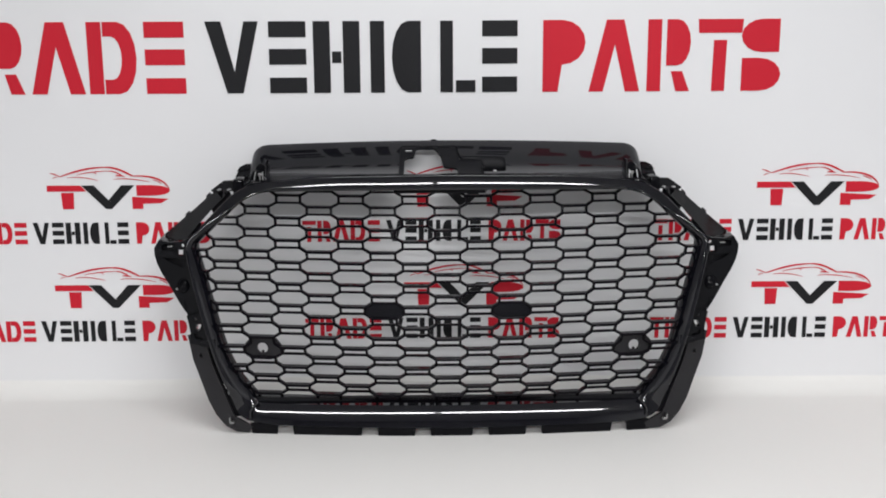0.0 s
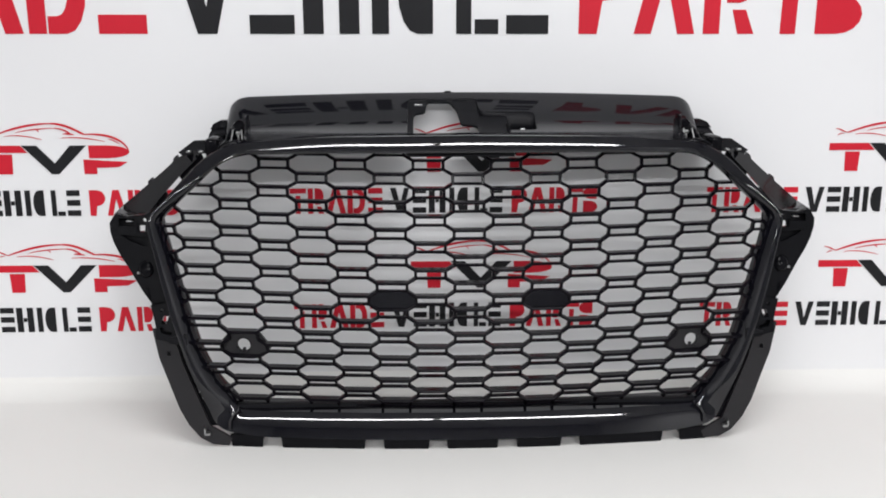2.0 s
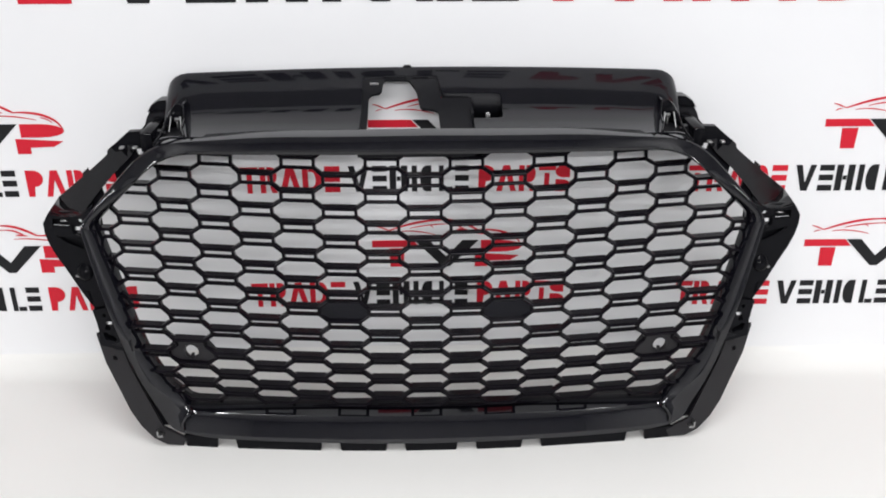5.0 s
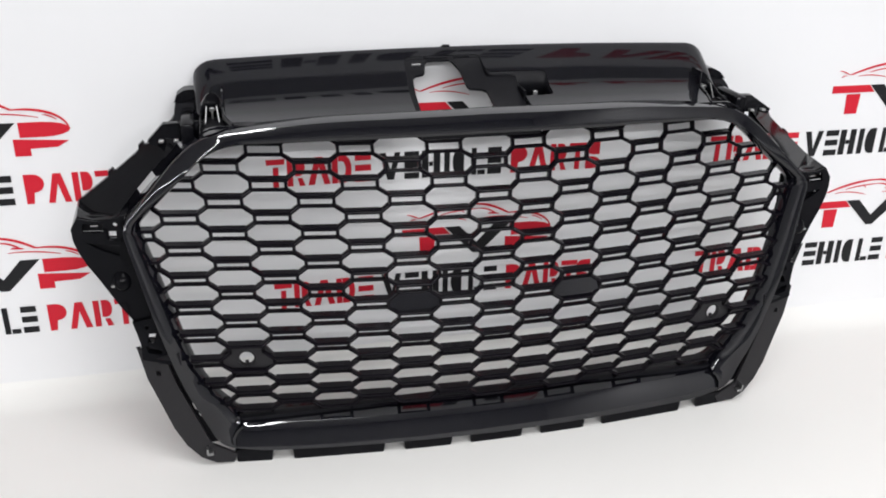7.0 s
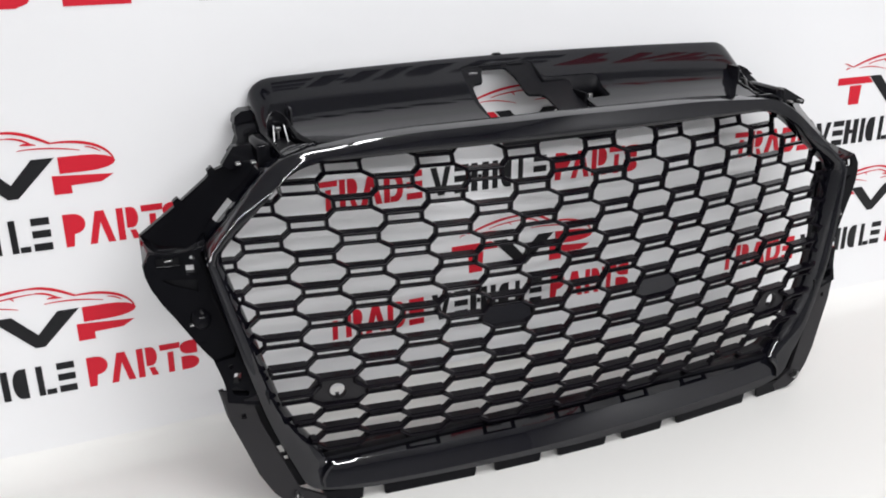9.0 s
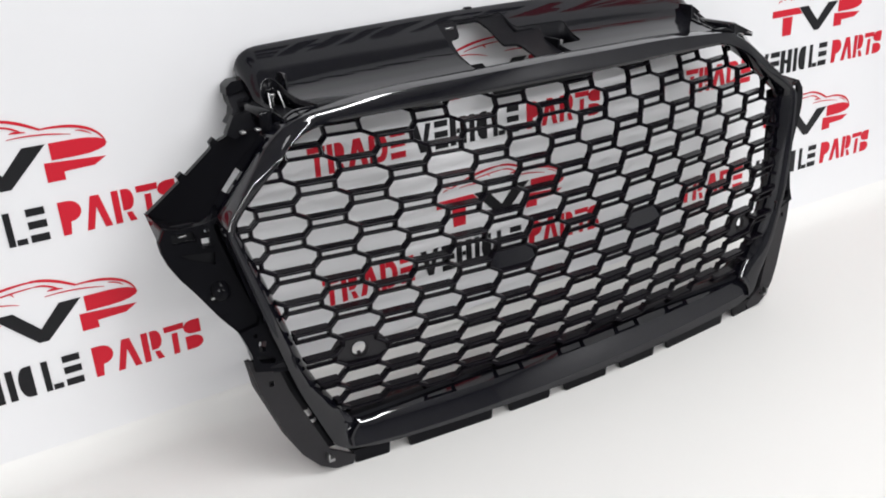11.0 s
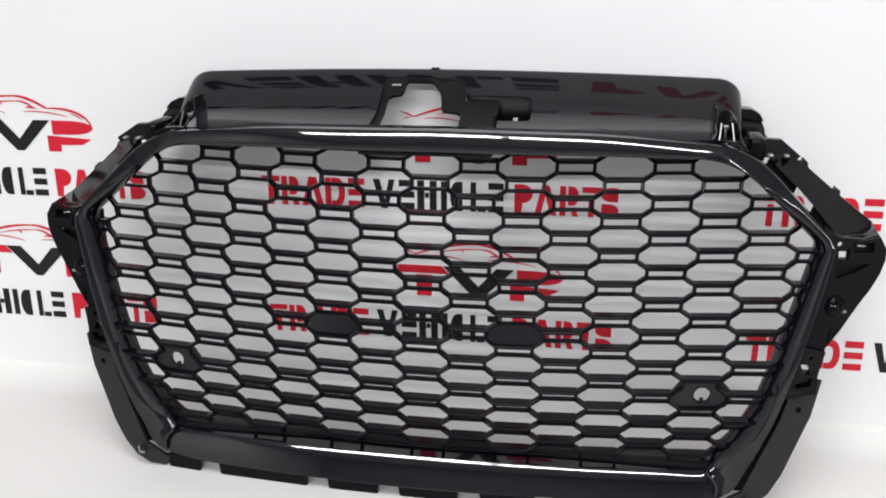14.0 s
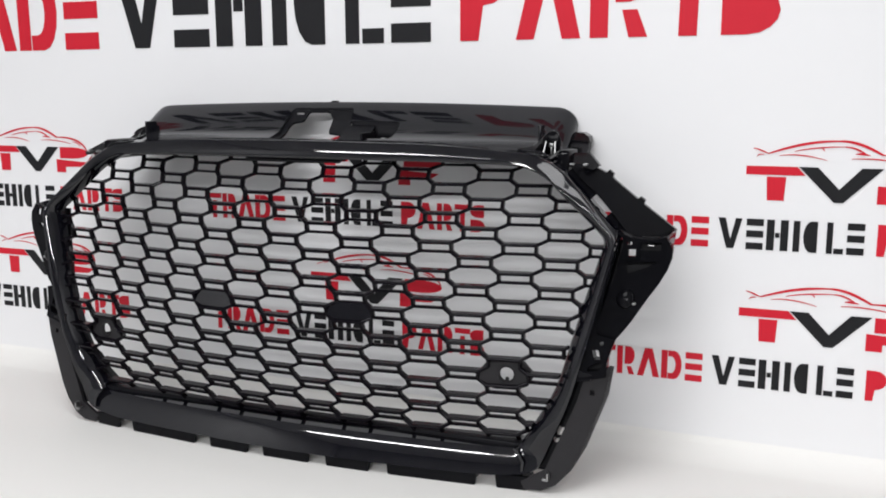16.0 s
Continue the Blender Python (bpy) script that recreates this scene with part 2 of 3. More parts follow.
def mark(kind, x0, x1, h):
    """One plain printed shape between x0 and x1, h high."""
    w = x1 - x0
    s = 0.19 * h
    if kind == "lintel":
        return [[(x0, h), (x1, h), (x1 - 0.02 * w, h - s), (x0 + 0.02 * w, h - s)], [(x0 + 0.34 * w, 0), (x0 + 0.63 * w, 0), (x0 + 0.65 * w, 0.71 * h), (x0 + 0.36 * w, 0.71 * h)]]
    if kind == "crown":
        return [[(x0, 0), (x0 + 0.32 * w, 0), (x0 + 0.32 * w, h), (x0, h)], half_round(x0 + 0.44 * w, x1, 0.36 * h, h), [(x0 + 0.56 * w, 0.28 * h), (x0 + 0.82 * w, 0.28 * h), (x1, 0), (x0 + 0.68 * w, 0)]]
    if kind == "peak":
        return [[(x0, 0), (x0 + 0.33 * w, h), (x0 + 0.67 * w, h), (x1, 0), (x1 - 0.28 * w, 0), (x0 + 0.5 * w, 0.66 * h), (x0 + 0.28 * w, 0)]]
    if kind == "drum":
        rim, core = half_round(x0 + 0.33 * w, x1, 0, h), half_round(x0 + 0.33 * w, x1 - 0.3 * w, 0.2 * h, 0.8 * h)
        return [[(x0, 0), (x0 + 0.3 * w, 0), (x0 + 0.3 * w, h), (x0, h)], rim[:6] + core[5::-1], rim[5:] + core[:4:-1]]
    if kind == "bars":
        return [[(x0, z), (x0 + q * w, z), (x0 + q * w, z + s * 1.15), (x0, z + s * 1.15)] for z, q in ((0, 1), (0.4 * h, 1), (h - s * 1.15, 1))]
    if kind == "chevron":
        return [[(x0, h), (x0 + 0.3 * w, h), (x0 + 0.53 * w, 0.3 * h), (x1 - 0.27 * w, h), (x1, h), (x0 + 0.68 * w, 0), (x0 + 0.38 * w, 0)]]
    if kind == "posts":
        return [[(x0, 0), (x0 + 0.36 * w, 0), (x0 + 0.36 * w, h), (x0, h)], [(x1 - 0.36 * w, 0), (x1, 0), (x1, h), (x1 - 0.36 * w, h)], [(x0 + 0.4 * w, 0.42 * h), (x1 - 0.4 * w, 0.42 * h), (x1 - 0.4 * w, 0.58 * h), (x0 + 0.4 * w, 0.58 * h)]]
    if kind == "post":
        return [[(x0, 0), (x1, 0), (x1, h), (x0, h)]]
    if kind == "bowl":
        return [half_round(x0, x0 + 0.68 * w, 0, h, right=False)]
    if kind == "slope":
        return [[(x0, 0), (x0 + 0.36 * w, 0), (x0 + 0.36 * w, h), (x0, h)], [(x0 + 0.44 * w, 0), (x1, 0), (x1, 0.17 * h), (x0 + 0.44 * w, 0.17 * h)]]
    if kind == "flag":
        return [[(x0, 0), (x0 + 0.36 * w, 0), *half_round(x0, x1, 0.38 * h, h)[-2:0:-1], (x0, h)]]
    return [half_round(x0, x1 - 0.06 * w, 0.54 * h, h, right=False), half_round(x0 + 0.03 * w, x1, 0, 0.46 * h)]


WORDS = [
    ("red", [("lintel", 0, .082), ("crown", .09, .168), ("peak", .181, .278), ("drum", .286, .3735), ("bars", .389, .4604)]),
    ("black", [("chevron", .4985, .594), ("bars", .612, .679), ("posts", .692, .776), ("post", .795, .8205), ("bowl", .834, .912), ("slope", .922, .986), ("bars", .998, 1.062)]),
    ("red", [("flag", 1.108, 1.185), ("peak", 1.192, 1.284), ("crown", 1.297, 1.3745), ("lintel", 1.387, 1.468), ("twin", 1.466, 1.539)]),
]
for colour, marks in WORDS:
    for k, a, b in marks:
        for shape in mark(k, a, b, 0.1275):
            ink("large_printed_mark", shape, RED if colour == "red" else BLACK, -0.909, 0.5695, "large plain %s printed shape" % colour)


def stroke(points, w0, w1):
    """A thin band along a curve, w0 wide in the middle and w1 at its ends."""
    n = len(points) - 1
    left, right = [], []
    for i, p in enumerate(points):
        a, b = Vector(points[max(0, i - 1)]), Vector(points[min(n, i + 1)])
        d = (b - a).normalized()
        w = (w1 + (w0 - w1) * math.sin(math.pi * i / n)) / 2
        left.append((p[0] - d.y * w, p[1] + d.x * w))
        right.append((p[0] + d.y * w, p[1] - d.x * w))
    return left + right[::-1]


def curve(p0, p1, p2, p3, n=14):
    q = [Vector(p) for p in (p0, p1, p2, p3)]
    return [tuple((1 - t) ** 3 * q[0] + 3 * t * (1 - t) ** 2 * q[1] + 3 * t * t * (1 - t) * q[2] + t ** 3 * q[3]) for t in [i / n for i in range(n + 1)]]


SWOOSH = [
    stroke(curve((-.108, .067), (-.1, .066), (-.095, .062), (-.0891, .0605)), .0018, .0008),
    stroke(curve((-.0891, .0605), (-.06, .071), (-.035, .0775), (-.004, .0775)), .0032, .0016),
    stroke(curve((-.004, .0775), (.015, .0775), (.03, .069), (.0445, .061)), .0034, .0024),
    stroke(curve((.0445, .061), (.07, .0625), (.102, .058), (.1104, .037)), .0032, .0014),
    stroke(curve((-.058, .0635), (-.045, .068), (-.015, .0705), (.0005, .0705)), .0016, .0006),
    stroke(curve((.0005, .0705), (.012, .0702), (.018, .066), (.024, .0625)), .0022, .0014),
    stroke(curve((.013, .0615), (.018, .0625), (.023, .062), (.03, .0605)), .0026, .0006),
    stroke(curve((-.0273, .07), (-.026, .068), (-.024, .067), (-.0229, .0648)), .0014, .0008),
    stroke(curve((-.1036, .0565), (-.101, .0595), (-.098, .0597), (-.095, .059)), .0012, .0006),
    stroke(curve((-.076, .058), (-.06, .061), (-.04, .059), (-.0198, .053)), .0014, .0005),
    stroke(curve((.009, .0555), (.03, .0575), (.055, .055), (.0754, .05)), .0015, .0005),
    stroke(curve((.081, .0535), (.087, .053), (.093, .05), (.097, .0465)), .0014, .0006),
]
T_BLOCK = [[(-.1155, .044), (-.0535, .044), (-.0435, .033), (-.1155, .033)], [(-.0885, .0), (-.068, .0), (-.0665, .0305), (-.09, .0305)]]
V_BLOCK = [[(-.0515, .044), (-.029, .044), (-.003, .0165), (.022, .044), (.0465, .044), (.0025, 0), (-.0085, 0)]]
P_BLOCK = [half_round(.05, .112, .0245, .044), [(.041, 0), (.0605, 0), (.0605, .0095), (.094, .0105), (.108, .0185), (.041, .0225)]]
small = 0.0402 / 0.1275
logo = [("printed_swoosh", RED, shape, "thin red printed line", 0, 0) for shape in SWOOSH]
logo += [("printed_block", RED, shape, "red printed block", 0, 0) for shape in T_BLOCK + P_BLOCK]
logo += [("printed_block", BLACK, shape, "black printed chevron", 0, 0) for shape in V_BLOCK]
for colour, marks in WORDS:
    for k, a, b in marks:
        for shape in mark(k, a * small, b * small, 0.0402):
            logo.append(("small_printed_mark", RED if colour == "red" else BLACK, shape, "small plain %s printed shape" % colour, -0.3045, -0.0655))
for name, mat, shape, label, dx, dz in logo:
    for cx in (-1.259, -0.601, 0.057, 0.715, 1.373):
        first = ink(name, shape, mat, cx + dx, 0.359 + dz, label)
        low = first.copy()
        scene.collection.objects.link(low)
        low.location.z = 0.17 + dz

# ---- the grille ----
grille = new("car_grille")
tagged(grille, "gloss black plastic honeycomb car grille leaning on a white banner", "car grille")
grille.matrix_basis = pose(0.022, 0, 0, 0, 0, 0.6)


# how far the side members of the frame stand proud, by height
PROUD = [(.05, 0), (.09, .0095), (.12, .0145), (.15, .0195), (.18, .0245), (.21, .0275), (.25, .03), (.32, .031), (.41, 0)]


def y_ring(x, z):
    proud = 0.0
    for (z0, a), (z1, b) in zip(PROUD, PROUD[1:]):
        if z0 <= z < z1:
            proud = a + (b - a) * (z - z0) / (z1 - z0)
    return -0.227 + (z - 0.064) * 0.155 + 0.2 * x * x - proud * min(1, max(0, (abs(x) - 0.32) / 0.04))


def y_mesh(x, z):
    d = z - 0.214
    y = -0.2206 + 0.2118 * d + (12.26 * d ** 3 - d * d if d > 0 else 2.27 * d * d)
    return y + (0.3455 + 0.39 * d) * x * x - 0.597 * x ** 4


OUTER = [(0, .435, 0), (.2, .4325, .04), (.352, .42, .046), (.4435, .322, .012), (.4195, .215, .03), (.395, .12, .03), (.3565, .024, .02), (.3, .0155, .02), (0, .0135, 0)]
INNER = [(0, .4095, 0), (.2, .4085, .04), (.334, .406, .04), (.4255, .3195, .008), (.400, .229, .03), (.3735, .13, .03), (.327, .0515, .01), (.28, .051, .02), (0, .051, 0)]
oc, ic = fillet(OUTER), fillet(INNER)
pairs = [(oc[0], ic[0])]
for (a, b), (c, d) in zip(zip(oc, oc[1:]), zip(ic, ic[1:])):
    k = max(1, int((b - a).length / 0.012))
    pairs += [(a.lerp(b, (i + 1) / k), c.lerp(d, (i + 1) / k)) for i in range(k)]

# sections from the outer seam to the inner edge: (share of the way in, depth against the face)
SEC_TOP = [(-.02, .030), (0, .010), (.03, .0044), (.14, .00399), (.27, .00356), (.36, .0033), (.46, .00305), (.58, .00279), (.8, .00245), (.96, .005), (1.02, .03)]
SEC_SIDE = [(-.04, .045), (0, .006), (.05, .0012), (.16, .0012), (.34, .003), (.5, .0055), (.6, .0078), (.72, .0112), (.86, .016), (1.0, .0222), (1.01, .034)]
SEC_BAR = [(-.02, .030), (0, .0075), (.04, .0046), (.2, .00535), (.45, .00705), (.62, .00858), (.74, .0098), (.84, .01101), (.92, .01213), (.985, .01311), (1.01, .055)]
SEC_CORNER = [(-.03, .030), (0, .010), (.03, .0058), (.12, .0050), (.26, .0043), (.42, .0035), (.58, .0027), (.74, .0022), (.86, .0024), (.97, .006), (1.01, .03)]


def mix(one, two, f):
    return [(a + (c - a) * f, b + (d - b) * f) for (a, b), (c, d) in zip(one, two)]


def section(p):
    z, x = p.y, abs(p.x)
    if z > 0.34:
        side = mix(SEC_SIDE, SEC_CORNER, min(1, (z - 0.34) / 0.045))
        return mix(side, SEC_TOP, min(1, max(0, (0.352 - x) / 0.03)))
    return mix(SEC_SIDE, SEC_BAR, max(0, min(1, (0.075 - z) / 0.05)))


bm = bmesh.new()
loops = []
full = [(1, o, i) for o, i in pairs] + [(-1, o, i) for o, i in pairs[-2:0:-1]]
for sgn, o, i in full:
    ring = []
    for f, dy in section(o):
        q = o.lerp(i, f)
        ring.append(bm.verts.new((sgn * q.x, y_ring(q.x, q.y) + dy, q.y)))
    loops.append(ring)
for k in range(len(loops)):
    a, b = loops[k], loops[(k + 1) % len(loops)]
    for j in range(len(a) - 1):
        bm.faces.new((a[j], b[j], b[j + 1], a[j + 1]))
part("surround_frame", bm, GLOSS, grille, "rounded gloss black surround frame", smooth=50)

# thin mitre blocks at the lower corners
for s in (-1, 1):
    bm = bmesh.new()
    flat_plate(bm, [(.3265, .055), (.3345, .047), (.3395, .038), (.3385, .027), (.336, .0265), (.336, .038), (.331, .047), (.3245, .053)], lambda x, z: y_ring(x, z) + 0.001, 0.014, mirror=s)
    part("corner_fillet", bm, GLOSS, grille)

# honeycomb
PITCH, RISE = 0.0526, 0.035


def row_z(u):
    return 0.3912 - RISE * u


def col_x(c, z):
    return PITCH * c * (1 + 0.2107 * (z - 0.214)) - 0.0013


def inside(x, z):
    x = abs(x)
    hit, n = False, len(EDGE)
    for k in range(n):
        (x0, z0), (x1, z1) = EDGE[k], EDGE[(k + 1) % n]
        if (z0 > z) != (z1 > z) and x < (x1 - x0) * (z - z0) / (z1 - z0) + x0:
            hit = not hit
    return hit


EDGE = [(-1, .416), (.33, .413), (.346, .408), (.4275, .3195), (.4, .229), (.3735, .13), (.327, .053), (-1, .053)]
walls, lip = {}, {}
MOUNT = (.3135, .149)
# half thickness and depth of each kind of cell wall
UPPER_LIP, LOWER_LIP, SIDE, SLANT = (.0018, .0065), (.0021, .0145), (.0021, .008), (.0022, .009)
FL, TP, SL = 0.385, 0.615, 0.17
for c in range(-8, 9):
    for k in range(-2, 13):
        u = k + (0.5 if c % 2 else 0)
        h, s = 0.5 - SL, SL
        ring = [(c - FL, u - h), (c + FL, u - h), (c + TP, u - s), (c + TP, u + s), (c + FL, u + h), (c - FL, u + h), (c - TP, u + s), (c - TP, u - s)]
        ring = [(round(a, 3), round(b, 3)) for a, b in ring]
        for n, (a, b) in enumerate(zip(ring, ring[1:] + ring[:1])):
            walls[min(a, b), max(a, b)] = UPPER_LIP if n == 0 else LOWER_LIP if n == 4 else SIDE if n in (2, 6) else SLANT
        for n, corner in enumerate(ring):
            if n in (0, 1, 4, 5):
                lip[corner] = -0.003 if n < 2 else -0.0105
bm = bmesh.new()
for (a, b), (half, deep) in sorted(walls.items()):
    p, q = (Vector((col_x(e[0], row_z(e[1])), row_z(e[1]))) for e in (a, b))
    ia, ib = inside(*p), inside(*q)
    if not ia and not ib:
        continue
    mid = (p + q) / 2
    if ((abs(mid.x) - MOUNT[0]) / .02) ** 2 + ((mid.y - MOUNT[1]) / .014) ** 2 < 1:
        continue
    fa, fb = lip[a], lip[b]
    if ia != ib:
        lo, hi = (p, q) if ia else (q, p)
        for _ in range(12):
            m = (lo + hi) / 2
            if inside(*m):
                lo = m
            else:
                hi = m
        keep, far = (p, q) if ia else (q, p)
        share = (lo - keep).length / (far - keep).length
        fa, fb = (fa, fa + (fb - fa) * share) if ia else (fb, fb + (fa - fb) * share)
        p, q = keep, lo
    d = q - p
    if d.length < 0.0015:
        continue
    d.normalize()
    nrm = Vector((-d.y, d.x))
    p, q = p - d * 0.0009, q + d * 0.0009
    ends = []
    for e, fore in ((p, fa), (q, fb)):
        y0 = y_mesh(e.x, e.y) + fore
        sec = [(-.45 * half, 0), (-.8 * half, .0006), (-half, .002), (-half, deep), (half, deep), (half, .002), (.8 * half, .0006), (.45 * half, 0)]
        ends.append([bm.verts.new((e.x + nrm.x * w, y0 + dy, e.y + nrm.y * w)) for w, dy in sec])
    m = len(ends[0])
    for j in range(m):
        bm.faces.new((ends[0][j], ends[0][(j + 1) % m], ends[1][(j + 1) % m], ends[1][j]))
    bm.faces.new(ends[0])
    bm.faces.new(ends[1][::-1])
rim = [Vector((x, .053)) for x in [-.33 + .0165 * k for k in range(41)]]
for p, q in zip(rim, rim[1:]):
    ends = []
    for e in (p, q):
        y0 = y_mesh(e.x, e.y)
        ends.append([bm.verts.new((e.x, y0 + dy, e.y + w)) for w, dy in ((-.001, -.001), (-.0018, .001), (-.004, .02), (-.0005, .02), (.0016, .001), (.001, -.001))])
    for j in range(6):
        bm.faces.new((ends[0][j], ends[0][(j + 1) % 6], ends[1][(j + 1) % 6], ends[1][j]))
part("honeycomb_mesh", bm, MESH, grille, "open black honeycomb of flat hexagons", smooth=0)

# blank plates in two cells and the two sensor mounts


def hexagon(c, u, inset):
    h, v = 0.5 - SL, SL
    pts = [(-FL, -h), (FL, -h), (TP, -v), (TP, v), (FL, h), (-FL, h), (-TP, v), (-TP, -v)]
    return [(col_x(c + a * inset, row_z(u + b * inset)), row_z(u + b * inset)) for a, b in pts]


for s in (-1, 1):
    bm = bmesh.new()
    flat_plate(bm, hexagon(2 * s, 5, 0.96), lambda x, z: y_mesh(x, z) - 0.0035, 0.008)
    part("blanking_plate", bm, GLOSS, grille, "solid gloss black plate filling one cell")
    bm = bmesh.new()
    cx, cz = MOUNT
    face = lambda x, z: y_mesh(cx, cz) - 0.001 + (x - cx) * 0.17 + (z - cz) * 0.1
    out = [(cx - .039, cz - .002), (cx - .024, cz + .0165), (cx + .021, cz + .0165), (cx + .035, cz + .001), (cx + .027, cz - .0135), (cx + .014, cz - .019), (cx - .013, cz - .019), (cx - .028, cz - .0145)]
    flat_plate(bm, out, face, 0.005, [ngon(cx, cz, .0092, 18)], mirror=s)
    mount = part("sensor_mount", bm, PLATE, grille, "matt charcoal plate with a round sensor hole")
    bm = bmesh.new()
    collar = [[bm.verts.new((s * (cx + r * math.cos(a)), face(cx + r * math.cos(a), cz + r * math.sin(a)) + dy, cz + r * math.sin(a))) for r, dy in ((.0092, -.0002), (.01, -.0012), (.0108, -.0002), (.0108, .006), (.0092, .006))] for a in [math.pi * k / 10 for k in range(20)]]
    for k in range(20):
        for j in range(5):
            bm.faces.new((collar[k][j], collar[k][(j + 1) % 5], collar[(k + 1) % 20][(j + 1) % 5], collar[(k + 1) % 20][j]))
    part("collar", bm, PLATE, mount, smooth=40)
    bm = bmesh.new()
    box(bm, s * cx - .0035, s * cx + .0035, face(cx, cz) - .001, face(cx, cz) + .006, cz + .0155, cz + .0195, 0.0008)
    part("peg", bm, PLATE, mount)
    bm = bmesh.new()
    box(bm, s * cx - .0022, s * cx + .0022, face(cx, cz) + .002, face(cx, cz) + .006, cz - .0088, cz - .0048, 0.0008)
    part("clip", bm, PLATE, mount)

# bottom tabs that rest on the table
for x0, x1 in ((-.338, -.29), (-.266, -.146), (-.122, -.056), (-.033, .041), (.065, .131), (.155, .278), (.302, .345)):
    bm = bmesh.new()
    c = (x0 + x1) / 2
    yb = -0.217 + 0.13 * c * c
    flat_plate(bm, [(x0, .018), (x0 + .002, .001), (x0 + .004, 0), (x1 - .004, 0), (x1 - .002, .001), (x1, .018)], lambda x, z: -0.2255 + 0.18 * x * x, 0.004)
    box(bm, x0 + .001, x1 - .001, yb + .002, yb + .03, .009, .0125)
    part("bottom_tab", bm, SATIN, grille)
bm = bmesh.new()
box(bm, -.33, .33, -.19, -.176, .012, .056, .002)
part("rear_rib", bm, MATTE, grille)

# side brackets
UPPER = [(.372, .408), (.392, .409), (.407, .400), (.4125, .397), (.4155, .400), (.421, .395), (.4205, .391), (.4245, .387), (.452, .364), (.455, .3665), (.461, .3615), (.460, .3575), (.482, .340), (.501, .325), (.482, .318), (.4535, .320), (.4285, .349), (.406, .3735), (.381, .397)]
EAR = [(.438, .327), (.458, .3215), (.478, .320), (.496, .3235), (.504, .310), (.5030, .298), (.4985, .284), (.4895, .267), (.4775, .2495), (.459, .2195), (.450, .207), (.4445, .200), (.4225, .205), (.419, .215), (.436, .272), (.4465, .318)]
LINK = [(.419, .215), (.4225, .205), (.4445, .200), (.4405, .188), (.437, .175), (.4365, .168), (.4365, .156), (.404, .15), (.401, .153)]
WING = [(.4105, .153), (.414, .152), (.4365, .1655), (.4425, .167), (.4345, .126), (.4225, .093), (.409, .055), (.396, .031), (.380, .013), (.362, .004), (.34, .002), (.335, .012), (.3655, .03), (.4015, .12)]


def FLANGE_Y(x, z):
    return -.128 + 1.0 * ((x - .43) + (z - .349))


def EAR_Y(x, z):
    return -.14 + (z - .30) * .27 + .15 * (x - .5 + (.3 - z) * .51)


def WING_Y(x, z):
    return -.203 + (z - .03) * .13 + max(0, x - .38 - (z - .05) * .33) * .12


